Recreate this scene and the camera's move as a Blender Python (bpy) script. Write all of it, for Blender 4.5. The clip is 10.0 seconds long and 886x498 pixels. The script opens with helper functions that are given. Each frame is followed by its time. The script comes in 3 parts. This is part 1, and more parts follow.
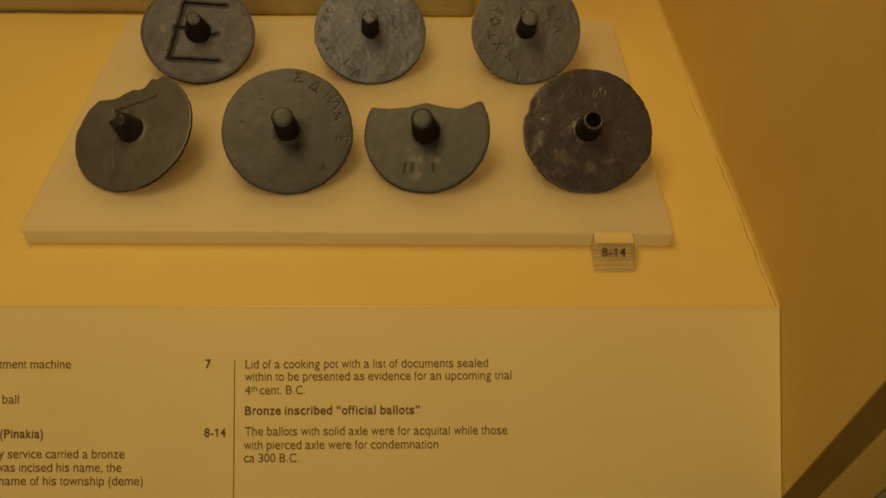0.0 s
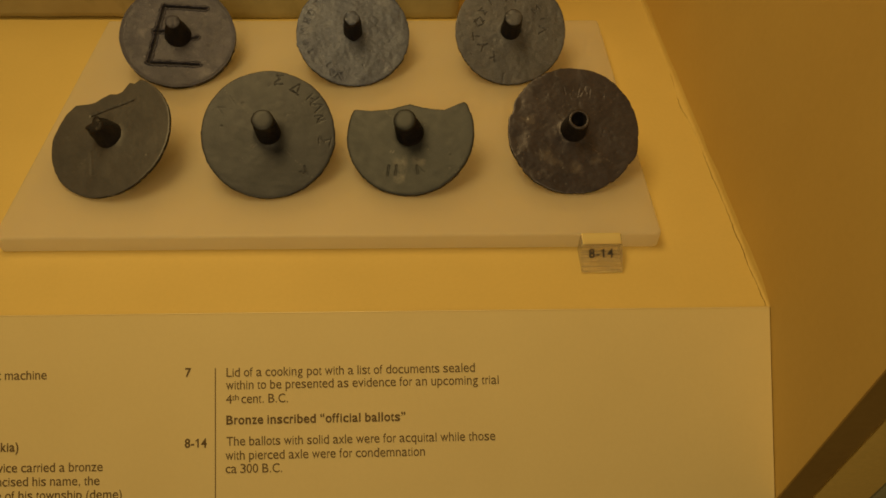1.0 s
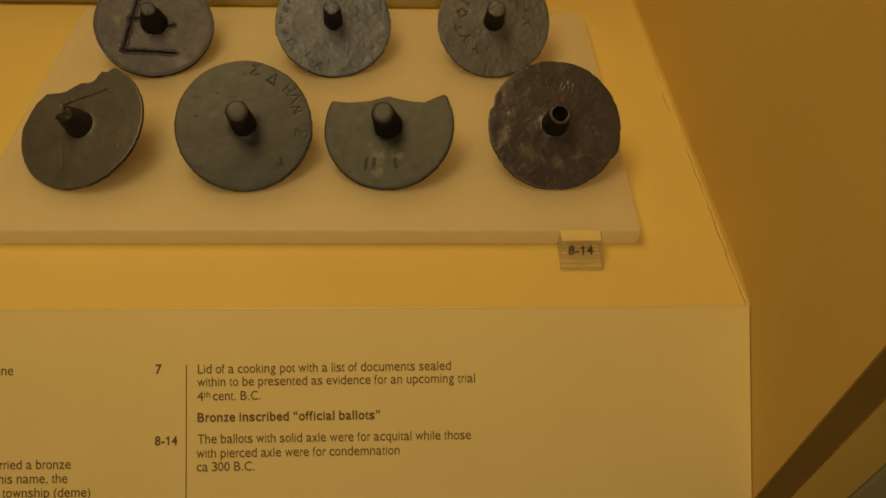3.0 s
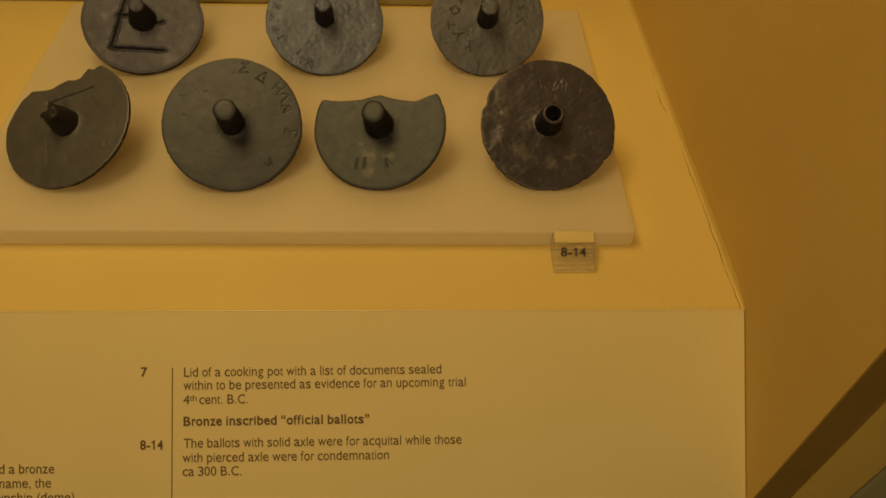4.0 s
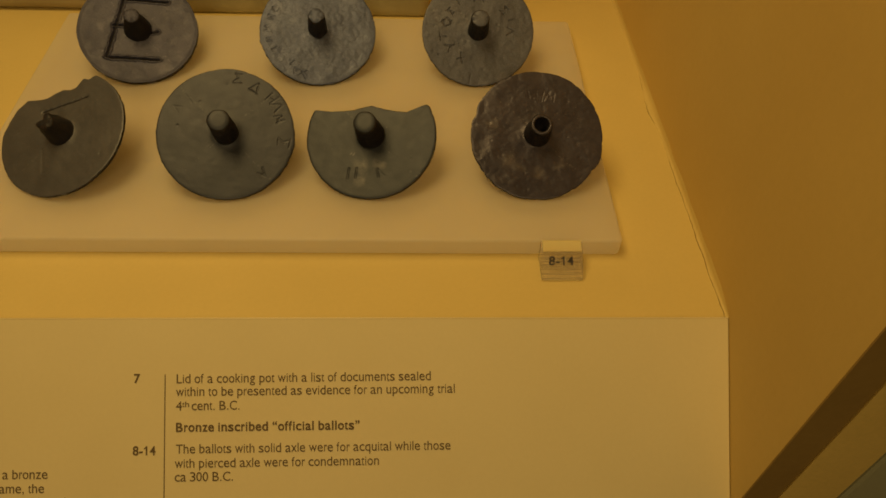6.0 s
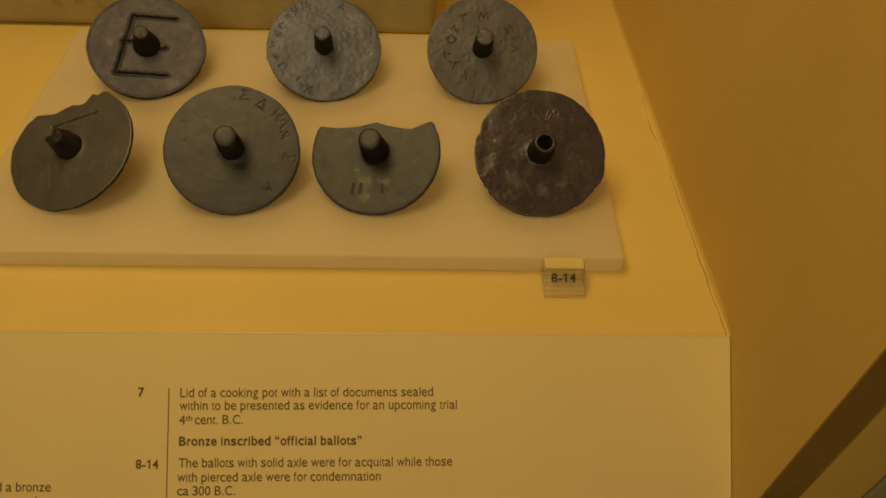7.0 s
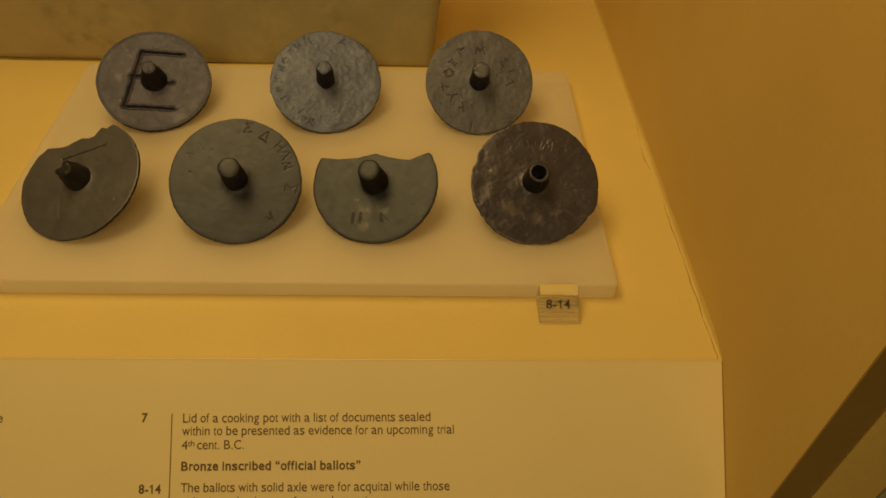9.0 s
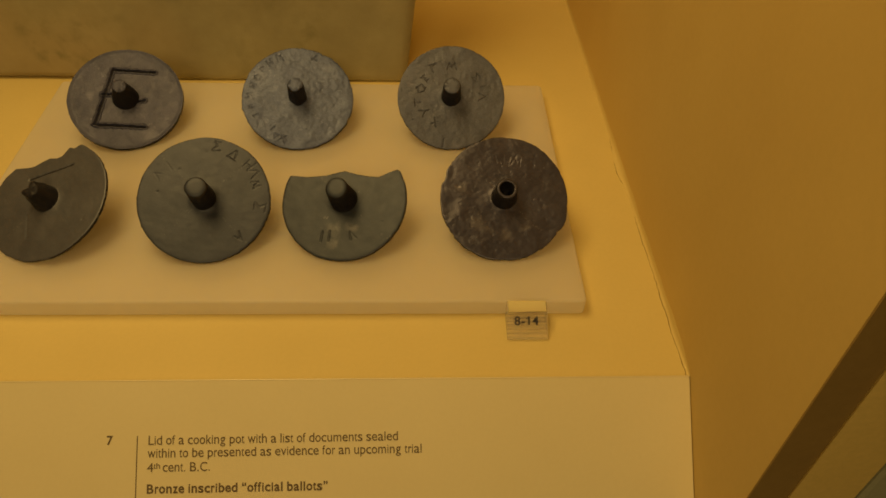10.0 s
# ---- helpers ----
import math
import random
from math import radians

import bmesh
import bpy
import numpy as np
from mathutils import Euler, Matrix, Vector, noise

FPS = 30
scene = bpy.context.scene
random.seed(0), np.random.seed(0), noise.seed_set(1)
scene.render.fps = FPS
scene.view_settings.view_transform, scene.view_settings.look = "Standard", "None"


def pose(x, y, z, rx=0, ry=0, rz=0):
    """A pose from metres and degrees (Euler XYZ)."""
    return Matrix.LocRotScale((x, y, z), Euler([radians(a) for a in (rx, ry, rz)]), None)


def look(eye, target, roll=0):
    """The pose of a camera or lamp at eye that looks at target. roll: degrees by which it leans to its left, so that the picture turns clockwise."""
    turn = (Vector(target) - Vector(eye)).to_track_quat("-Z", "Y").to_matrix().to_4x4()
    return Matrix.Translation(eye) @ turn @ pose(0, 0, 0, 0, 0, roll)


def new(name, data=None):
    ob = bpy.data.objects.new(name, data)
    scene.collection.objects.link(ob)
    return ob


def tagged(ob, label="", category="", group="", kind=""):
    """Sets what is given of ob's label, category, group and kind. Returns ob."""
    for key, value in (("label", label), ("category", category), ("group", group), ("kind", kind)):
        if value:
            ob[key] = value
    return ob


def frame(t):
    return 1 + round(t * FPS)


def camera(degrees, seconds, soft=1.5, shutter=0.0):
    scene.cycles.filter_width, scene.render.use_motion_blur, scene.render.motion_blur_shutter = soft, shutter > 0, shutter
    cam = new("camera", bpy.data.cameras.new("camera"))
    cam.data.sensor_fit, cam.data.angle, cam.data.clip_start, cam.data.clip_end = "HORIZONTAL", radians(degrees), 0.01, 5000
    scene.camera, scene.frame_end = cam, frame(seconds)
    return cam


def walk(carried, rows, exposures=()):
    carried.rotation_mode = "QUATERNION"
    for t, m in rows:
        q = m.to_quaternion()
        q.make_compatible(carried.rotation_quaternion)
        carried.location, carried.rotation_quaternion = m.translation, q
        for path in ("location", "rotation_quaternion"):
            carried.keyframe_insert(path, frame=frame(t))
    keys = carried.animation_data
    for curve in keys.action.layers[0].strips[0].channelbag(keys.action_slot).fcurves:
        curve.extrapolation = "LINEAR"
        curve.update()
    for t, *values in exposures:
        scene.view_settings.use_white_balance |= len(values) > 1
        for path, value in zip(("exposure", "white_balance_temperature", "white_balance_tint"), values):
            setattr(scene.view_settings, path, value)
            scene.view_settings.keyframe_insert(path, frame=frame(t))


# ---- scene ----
import functools

cam = camera(65.0, 10.0, soft=1.62)
# seconds, x, y, z, then the turns about x, y and z
ROWS = [
    (0.0, -0.1321, -0.1676, 1.1214, 42.04, 0.20, 0.30),
    (0.5, -0.1297, -0.1665, 1.1179, 42.50, 0.27, -0.35),
    (1.0, -0.1288, -0.1652, 1.1166, 42.57, 0.25, -0.64),
    (1.5, -0.1270, -0.1646, 1.1157, 42.44, 0.41, -0.94),
    (2.0, -0.1252, -0.1640, 1.1162, 42.14, 0.28, -1.01),
    (2.5, -0.1241, -0.1628, 1.1159, 41.92, -0.23, -0.79),
    (4.0, -0.1203, -0.1564, 1.1127, 41.53, -0.81, -0.79),
    (4.5, -0.1187, -0.1568, 1.1128, 41.73, -0.83, -1.00),
    (5.0, -0.1168, -0.1570, 1.1126, 41.86, -0.92, -1.10),
    (6.5, -0.1188, -0.1590, 1.1189, 42.32, -1.31, -0.74),
    (7.0, -0.1181, -0.1586, 1.1194, 42.99, -1.24, -0.45),
    (7.5, -0.1169, -0.1602, 1.1213, 43.64, -1.22, -0.41),
    (8.0, -0.1147, -0.1631, 1.1238, 44.19, -0.98, -0.25),
    (8.5, -0.1165, -0.1651, 1.1248, 44.84, -1.09, -0.26),
    (9.0, -0.1153, -0.1633, 1.1251, 45.16, -0.84, -0.36),
    (9.5, -0.1086, -0.1623, 1.1270, 45.55, -0.37, -0.74),
    (10.0, -0.1037, -0.1603, 1.1279, 45.80, -0.68, -1.05),
]
walk(cam, [(t, pose(x, y, z, rx, ry, rz)) for t, x, y, z, rx, ry, rz in ROWS],
     exposures=[(0.0, 0.0), (5.0, -0.02), (7.5, 0.06), (10.0, 0.14)])

# ---- light: a warm strip lamp under the lid of the case, an unseen room fill ----
WARM = (1.0, 0.66, 0.205)


def area_lamp(name, m, sx, sy, power, colour):
    data = bpy.data.lights.new(name, "AREA")
    data.shape, data.size, data.size_y, data.energy, data.color = "RECTANGLE", sx, sy, power, colour
    ob = new(name, data)
    ob.matrix_world = m
    return ob


area_lamp("case_light", look((-0.30, 0.08, 1.50), (-0.18, 0.05, 0.9)), 0.42, 0.25, 1.99, WARM)
# Added fill from behind the viewpoint; lifts the card and the front strips.
area_lamp("room_fill", look((-0.25, -2.0, 2.35), (-0.2, -0.1, 0.9)), 0.6, 0.6, 11.5, (1.0, 0.67, 0.235))
world = bpy.data.worlds.new("world")
scene.world = world
world.use_nodes = True
world.node_tree.nodes["Background"].inputs["Color"].default_value = (0.02, 0.015, 0.008, 1)

# ---- materials ----


def material(name, rough=0.6, metal=0.0, spec=0.5):
    mat = bpy.data.materials.new(name)
    mat.use_nodes = True
    b = mat.node_tree.nodes["Principled BSDF"]
    b.inputs["Roughness"].default_value = rough
    b.inputs["Metallic"].default_value = metal
    b.inputs["Specular IOR Level"].default_value = spec
    return mat, mat.node_tree, b


def coords(nt, scale=(1, 1, 1)):
    tc = nt.nodes.new("ShaderNodeTexCoord")
    mp = nt.nodes.new("ShaderNodeMapping")
    mp.inputs["Scale"].default_value = scale
    nt.links.new(tc.outputs["Object"], mp.inputs["Vector"])
    return mp.outputs["Vector"]


def noise_at(nt, vec, scale, detail=6.0, rough=0.6):
    n = nt.nodes.new("ShaderNodeTexNoise")
    n.inputs["Scale"].default_value, n.inputs["Detail"].default_value, n.inputs["Roughness"].default_value = scale, detail, rough
    nt.links.new(vec, n.inputs["Vector"])
    return n.outputs["Fac"]


def ramp(nt, fac, stops):
    r = nt.nodes.new("ShaderNodeValToRGB")
    while len(r.color_ramp.elements) < len(stops):
        r.color_ramp.elements.new(0.5)
    for e, (p, c) in zip(r.color_ramp.elements, stops):
        e.position, e.color = p, (*c, 1)
    nt.links.new(fac, r.inputs["Fac"])
    return r.outputs["Color"]


def mix(nt, fac, a, b, blend="MIX"):
    m = nt.nodes.new("ShaderNodeMix")
    m.data_type, m.blend_type = "RGBA", blend
    for sock, v in ((m.inputs["Factor"], fac), (m.inputs["A"], a), (m.inputs["B"], b)):
        if isinstance(v, (int, float)):
            sock.default_value = v
        elif isinstance(v, tuple):
            sock.default_value = (*v, 1)
        else:
            nt.links.new(v, sock)
    return m.outputs["Result"]


def bump(nt, b, height, strength, distance):
    n = nt.nodes.new("ShaderNodeBump")
    n.inputs["Strength"].default_value, n.inputs["Distance"].default_value = strength, distance
    nt.links.new(height, n.inputs["Height"])
    nt.links.new(n.outputs["Normal"], b.inputs["Normal"])


def mottled(name, low, high, coarse, fine, rough=0.6, spec=0.4, relief=0.0003, strength=0.3, metal=0.0, grainy=0.86):
    """A surface with large soft blotches and a fine grain of its own."""
    mat, nt, b = material(name, rough, metal, spec)
    v = coords(nt)
    big = noise_at(nt, v, coarse, 3.0)
    small = noise_at(nt, v, fine, 8.0, 0.7)
    col = ramp(nt, big, [(0.3, low), (0.7, high)])
    grain = ramp(nt, small, [(0.25, (grainy,) * 3), (0.75, (1, 1, 1))])
    nt.links.new(mix(nt, 1.0, col, grain, "MULTIPLY"), b.inputs["Base Color"])
    bump(nt, b, small, strength, relief)
    return mat


BOARD = mottled("ochre_paint", (0.66, 0.518, 0.212), (0.72, 0.568, 0.238), 9, 500, 0.55, 0.35, 0.0001, 0.12, grainy=0.95)
WALL = mottled("ochre_wall_paint", (0.62, 0.445, 0.165), (0.70, 0.52, 0.20), 6, 300, 0.6, 0.3, 0.0001, 0.15, grainy=0.95)
PAPER = mottled("cream_card", (0.735, 0.63, 0.395), (0.775, 0.67, 0.43), 11, 600, 0.5, 0.35, 0.00005, 0.1, grainy=0.965)
CRACK = mottled("crack_shadow_brown", (0.20, 0.12, 0.03), (0.26, 0.16, 0.045), 50, 900, 0.9, 0.1)
INK = mottled("brown_black_ink", (0.145, 0.107, 0.069), (0.17, 0.122, 0.079), 50, 2000, 0.7, 0.2)
STONE = mottled("beige_stone", (0.33, 0.29, 0.18), (0.43, 0.38, 0.24), 22, 200, 0.85, 0.2, 0.0004, 0.3, grainy=0.9)
nt = STONE.node_tree
b_in = nt.nodes["Principled BSDF"].inputs["Base Color"]
old = b_in.links[0].from_socket
v = coords(nt)
spots = ramp(nt, noise_at(nt, v, 26, 2.0, 0.5), [(0.54, (0, 0, 0)), (0.66, (1, 1, 1))])
smudge = ramp(nt, noise_at(nt, v, 85, 4.0, 0.55), [(0.47, (0, 0, 0)), (0.66, (0.55, 0.55, 0.55))])
rust = ramp(nt, noise_at(nt, v, 7, 2.0, 0.5), [(0.50, (0, 0, 0)), (0.70, (0.4, 0.4, 0.4))])
old = mix(nt, rust, old, (0.42, 0.31, 0.18))
nt.links.new(mix(nt, mix(nt, 1.0, spots, smudge, "MULTIPLY"), old, (0.20, 0.19, 0.11)), b_in)
GASKET = mottled("dark_gasket", (0.33, 0.215, 0.075), (0.375, 0.25, 0.088), 20, 400, 0.6, 0.3)
BRASS = mottled("ochre_trim", (0.88, 0.65, 0.22), (0.92, 0.69, 0.25), 12, 500, 0.45, 0.4)
GREYPOST = mottled("grey_frame", (0.42, 0.42, 0.31), (0.50, 0.50, 0.37), 12, 500, 0.4, 0.5)
PLAIN = mottled("room_plaster", (0.22, 0.20, 0.17), (0.26, 0.24, 0.20), 1, 90, 0.85, 0.2, 0.001)
FLOORING = mottled("room_floor", (0.16, 0.14, 0.12), (0.21, 0.19, 0.16), 2, 60, 0.5, 0.4, 0.001)
CARCASS = mottled("case_carcass", (0.20, 0.17, 0.12), (0.25, 0.21, 0.15), 4, 120, 0.5, 0.4)


def frosted(name, base, trans, rough, milky=0.0):
    mat, nt, b = material(name, rough, 0.0, 0.5)
    v = coords(nt)
    small = noise_at(nt, v, 900, 6.0)
    big = noise_at(nt, v, 25, 3.0)
    nt.links.new(ramp(nt, big, [(0.3, tuple(c * 0.95 for c in base)), (0.7, base)]), b.inputs["Base Color"])
    b.inputs["Transmission Weight"].default_value = trans
    b.inputs["Subsurface Weight"].default_value = milky
    b.inputs["Subsurface Radius"].default_value = (1.0, 0.93, 0.75)
    b.inputs["Subsurface Scale"].default_value = 0.01
    b.inputs["IOR"].default_value = 1.49
    bump(nt, b, small, 0.12, 0.0001)
    return mat


def see_through(nt, shader, share):
    """Lets a share of the light pass straight through."""
    thin = nt.nodes.new("ShaderNodeBsdfTransparent")
    see = nt.nodes.new("ShaderNodeMixShader")
    see.inputs[0].default_value = share
    nt.links.new(shader, see.inputs[1])
    nt.links.new(thin.outputs[0], see.inputs[2])
    nt.links.new(see.outputs[0], nt.nodes["Material Output"].inputs["Surface"])


ACRYLIC = frosted("frosted_acrylic", (0.90, 0.86, 0.81), 0.0, 0.45, 0.6)
nt = ACRYLIC.node_tree
tl = nt.nodes.new("ShaderNodeBsdfTranslucent")
tl.inputs["Color"].default_value = (0.96, 0.93, 0.90, 1)
ms = nt.nodes.new("ShaderNodeMixShader")
ms.inputs[0].default_value = 0.5
nt.links.new(nt.nodes["Principled BSDF"].outputs[0], ms.inputs[1])
nt.links.new(tl.outputs[0], ms.inputs[2])
see_through(nt, ms.outputs[0], 0.30)
CLEAR = frosted("clear_acrylic", (0.99, 0.97, 0.93), 0.92, 0.18)
nt = CLEAR.node_tree
streaks = noise_at(nt, coords(nt, (25, 700, 700)), 1.0, 3.0, 0.6)
bump(nt, nt.nodes["Principled BSDF"], streaks, 0.6, 0.0004)
see_through(nt, nt.nodes["Principled BSDF"].outputs[0], 0.35)
# Bright yellow that paints the glint along the tag's upper edge.
EDGE_GLINT = frosted("acrylic_edge_glint", (0.96, 0.79, 0.38), 0.15, 0.12, 0.5)


def bronze(name, dark, mid, pale, pale_from, rough=0.44, patches=(), metal=0.4, contrast=1.0, worn_glint=0.55):
    """Patinated bronze: dark ground, mid tone blotches, pale mineral specks; patches (x, y, radius in mm) carry pale scale."""
    dark, mid, pale = [(r, g, b * 1.08) for r, g, b in (dark, mid, pale)]
    mat, nt, b = material(name, rough, metal, 0.5)
    v = coords(nt)
    big = noise_at(nt, v, 60, 4.0, 0.6)
    med = noise_at(nt, v, 210, 9.0, 0.72)
    fine = noise_at(nt, v, 1100, 6.0, 0.75)
    col = ramp(nt, big, [(0.34, dark), (0.66, mid)])
    mott = ramp(nt, med, [(0.3, (1 - 0.26 * contrast,) * 3), (0.7, (1 + 0.16 * contrast,) * 3)])
    col = mix(nt, 1.0, col, mott, "MULTIPLY")
    speck = ramp(nt, fine, [(0.3, (1 - 0.3 * contrast,) * 3), (0.72, (1 + 0.3 * contrast,) * 3)])
    col = mix(nt, 1.0, col, speck, "MULTIPLY")
    mask = ramp(nt, med, [(pale_from, (0, 0, 0)), (min(pale_from + 0.14, 1), (0.7, 0.7, 0.7))])
    col = mix(nt, mask, col, pale)
    warp = nt.nodes.new("ShaderNodeTexNoise")
    warp.inputs["Scale"].default_value, warp.inputs["Detail"].default_value = 160, 5.0
    nt.links.new(v, warp.inputs["Vector"])
    off = nt.nodes.new("ShaderNodeVectorMath")
    off.operation = "MULTIPLY_ADD"
    off.inputs[1].default_value = (0.011, 0.011, 0.0)
    nt.links.new(warp.outputs["Color"], off.inputs[0])
    nt.links.new(v, off.inputs[2])
    for x, y, r in patches:
        d = nt.nodes.new("ShaderNodeVectorMath")
        d.operation = "DISTANCE"
        d.inputs[1].default_value = (x * 0.001 + 0.0055, y * 0.001 + 0.0055, 0.0008)
        nt.links.new(off.outputs["Vector"], d.inputs[0])
        near = nt.nodes.new("ShaderNodeMapRange")
        near.inputs["From Min"].default_value, near.inputs["From Max"].default_value = r * 0.001, 0.0
        nt.links.new(d.outputs["Value"], near.inputs["Value"])
        rag = nt.nodes.new("ShaderNodeMath")
        rag.operation = "MULTIPLY"
        nt.links.new(near.outputs["Result"], rag.inputs[0])
        nt.links.new(med, rag.inputs[1])
        m2 = ramp(nt, rag.outputs[0], [(0.20, (0, 0, 0)), (0.5, (0.5, 0.5, 0.5))])
        col = mix(nt, m2, col, pale)
    # Pale tone on convex edges: worn metal plus a painted rim highlight.
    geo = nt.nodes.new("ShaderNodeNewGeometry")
    worn = ramp(nt, geo.outputs["Pointiness"], [(0.54, (0, 0, 0)), (0.64, (worn_glint,) * 3)])
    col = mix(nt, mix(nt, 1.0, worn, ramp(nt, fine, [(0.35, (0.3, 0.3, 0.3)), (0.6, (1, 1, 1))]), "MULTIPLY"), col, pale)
    nt.links.new(col, b.inputs["Base Color"])
    nt.links.new(ramp(nt, med, [(0.3, (rough - 0.12 * contrast,) * 3), (0.7, (rough + 0.18 * contrast,) * 3)]), b.inputs["Roughness"])
    bump(nt, b, mix(nt, 0.45, med, fine), 0.05 + 0.57 * contrast ** 2, 0.0005)
    return mat


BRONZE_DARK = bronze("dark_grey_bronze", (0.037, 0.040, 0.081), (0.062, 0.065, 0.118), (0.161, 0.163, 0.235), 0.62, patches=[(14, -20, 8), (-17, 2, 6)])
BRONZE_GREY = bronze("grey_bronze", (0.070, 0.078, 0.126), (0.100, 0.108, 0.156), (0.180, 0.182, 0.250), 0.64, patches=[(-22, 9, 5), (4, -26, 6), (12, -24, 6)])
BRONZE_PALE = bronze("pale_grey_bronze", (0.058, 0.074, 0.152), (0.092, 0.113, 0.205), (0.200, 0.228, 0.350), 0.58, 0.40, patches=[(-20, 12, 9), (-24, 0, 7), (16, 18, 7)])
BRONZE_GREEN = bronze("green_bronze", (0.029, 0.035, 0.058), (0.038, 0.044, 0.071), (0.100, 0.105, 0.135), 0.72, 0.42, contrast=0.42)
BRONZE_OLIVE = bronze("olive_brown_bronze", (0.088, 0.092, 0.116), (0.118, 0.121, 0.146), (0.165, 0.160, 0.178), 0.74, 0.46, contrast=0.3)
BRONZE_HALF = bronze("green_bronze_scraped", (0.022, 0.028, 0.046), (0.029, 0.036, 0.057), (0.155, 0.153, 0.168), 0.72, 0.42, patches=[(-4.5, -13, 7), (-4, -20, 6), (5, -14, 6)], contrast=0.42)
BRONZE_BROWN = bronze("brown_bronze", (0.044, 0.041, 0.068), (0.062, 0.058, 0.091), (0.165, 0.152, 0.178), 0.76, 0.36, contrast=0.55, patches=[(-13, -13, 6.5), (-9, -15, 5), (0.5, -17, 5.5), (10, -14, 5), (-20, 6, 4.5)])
# Dark tone that paints shade on disc sides and in grooves.
SHADE_DARK = bronze("dark_shade", (0.016, 0.015, 0.022), (0.03, 0.028, 0.040), (0.06, 0.055, 0.067), 0.8, 0.58)
# Darkened bronze for the axles: the shade of their sides is in the colour.
AXLE = bronze("shaded_axle", (0.014, 0.013, 0.021), (0.025, 0.023, 0.034), (0.070, 0.066, 0.078), 0.72, 0.5)

# ---- builders ----


def mesh_object(name, bm, mat, parent=None, label="", smooth=False):
    me = bpy.data.meshes.new(name)
    bmesh.ops.recalc_face_normals(bm, faces=bm.faces)
    for f in bm.faces:
        f.smooth = smooth
    bm.to_mesh(me)
    bm.free()
    me.materials.append(mat)
    ob = new(name, me)
    if parent:
        ob.parent = parent
    return tagged(ob, label)


def part(name, bm, mat, parent, label="", smooth=False):
    return mesh_object(name, bm, mat, parent, label, smooth)


def box(x0, x1, y0, y1, z0, z1, bevel=0.0, seg=2):
    bm = bmesh.new()
    bmesh.ops.create_cube(bm, size=1.0)
    for v in bm.verts:
        v.co = Vector((x0 + (v.co.x + 0.5) * (x1 - x0), y0 + (v.co.y + 0.5) * (y1 - y0), z0 + (v.co.z + 0.5) * (z1 - z0)))
    if bevel:
        bmesh.ops.bevel(bm, geom=bm.edges[:], offset=bevel, segments=seg, affect="EDGES", profile=0.5)
    return bm


def prism(points, axis_len, bevel=0.0):
    """A (y, z) profile drawn out along x from 0 to axis_len."""
    bm = bmesh.new()
    a = [bm.verts.new((0, y, z)) for y, z in points]
    b = [bm.verts.new((axis_len, y, z)) for y, z in points]
    n = len(points)
    bm.faces.new(a)
    bm.faces.new(b[::-1])
    for i in range(n):
        bm.faces.new((a[i], a[(i + 1) % n], b[(i + 1) % n], b[i]))
    if bevel:
        bmesh.ops.bevel(bm, geom=bm.edges[:], offset=bevel, segments=2, affect="EDGES", profile=0.5)
    return bm


def thing(name, label, category, m=None, group="", kind=""):
    ob = new(name)
    ob.empty_display_size = 0.02
    if m:
        ob.matrix_world = m
    return tagged(ob, label, category, group, kind)


# ---- the room and the case ----
TOP = 0.900          # the board's height
SLOPE = radians(40.7)
SLAB = 0.9089
PANE = -0.0559       # the plane of the case's front
for nm, b_, mt in (("floor", (-2.2, 1.6, -2.4, 0.9, -0.1, 0), FLOORING), ("ceiling", (-2.2, 1.6, -2.4, 0.9, 2.8, 2.9), PLAIN),
                   ("wall_north", (-2.2, 1.6, 0.9, 1.0, 0, 2.8), PLAIN), ("wall_south", (-2.2, 1.6, -2.5, -2.4, 0, 2.8), PLAIN),
                   ("wall_east", (1.6, 1.7, -2.4, 0.9, 0, 2.8), PLAIN), ("wall_west", (-2.3, -2.2, -2.4, 0.9, 0, 2.8), PLAIN)):
    tagged(mesh_object(nm, box(*b_), mt), "plain dim plaster of the museum room" if mt is PLAIN else "grey stone floor of the museum room", nm.split("_")[0], kind="structure")

case = thing("display_case", "ochre-painted museum display case with dark front frame", "display case", pose(0, 0, 0))
part("side_panel", box(0.0, 0.0145, PANE, 0.50, 0.62, 1.56), WALL, case, "ochre-painted side wall of the case")
part("side_panel", box(-0.965, -0.95, PANE, 0.50, 0.62, 1.56), WALL, case)
part("back_panel", box(-0.95, 0.0, 0.48, 0.495, 0.62, 1.56), WALL, case)
part("lid", box(-0.965, 0.0145, PANE, 0.50, 1.562, 1.58), WALL, case)
part("gasket", box(0.0, 0.0128, PANE - 0.0006, PANE - 0.0001, 0.64, 1.56), GASKET, case, "dark brown rubber gasket strip")
bead = [(-0.0108 + 0.0216 * k / 14, -0.0006 * (1 - (1 - k / 7) ** 2)) for k in range(15)]
bm = bmesh.new()
ends = []
for z in (0.64, 1.56):
    ends.append([bm.verts.new((0.0237 + x, PANE - 0.0012 + y, z)) for x, y in bead] + [bm.verts.new((0.0345, PANE + 0.012, z)), bm.verts.new((0.0129, PANE + 0.012, z))])
bm.faces.new(ends[0])
bm.faces.new(ends[1][::-1])
for k in range(17):
    bm.faces.new((ends[0][k], ends[0][(k + 1) % 17], ends[1][(k + 1) % 17], ends[1][k]))
part("trim", bm, BRASS, case, "ochre vertical trim strip with a slightly rounded face")
part("frame_post", box(0.0347, 0.075, PANE - 0.0020, PANE + 0.03, 0.0, 1.58, 0.002), GREYPOST, case, "grey metal frame post")
part("carcass", box(-0.965, 0.0145, -0.050, 0.50, 0.0, 0.62), CARCASS, case)
part("lamp_housing", box(-0.60, -0.02, -0.05, 0.25, 1.525, 1.56, 0.004), CARCASS, case)

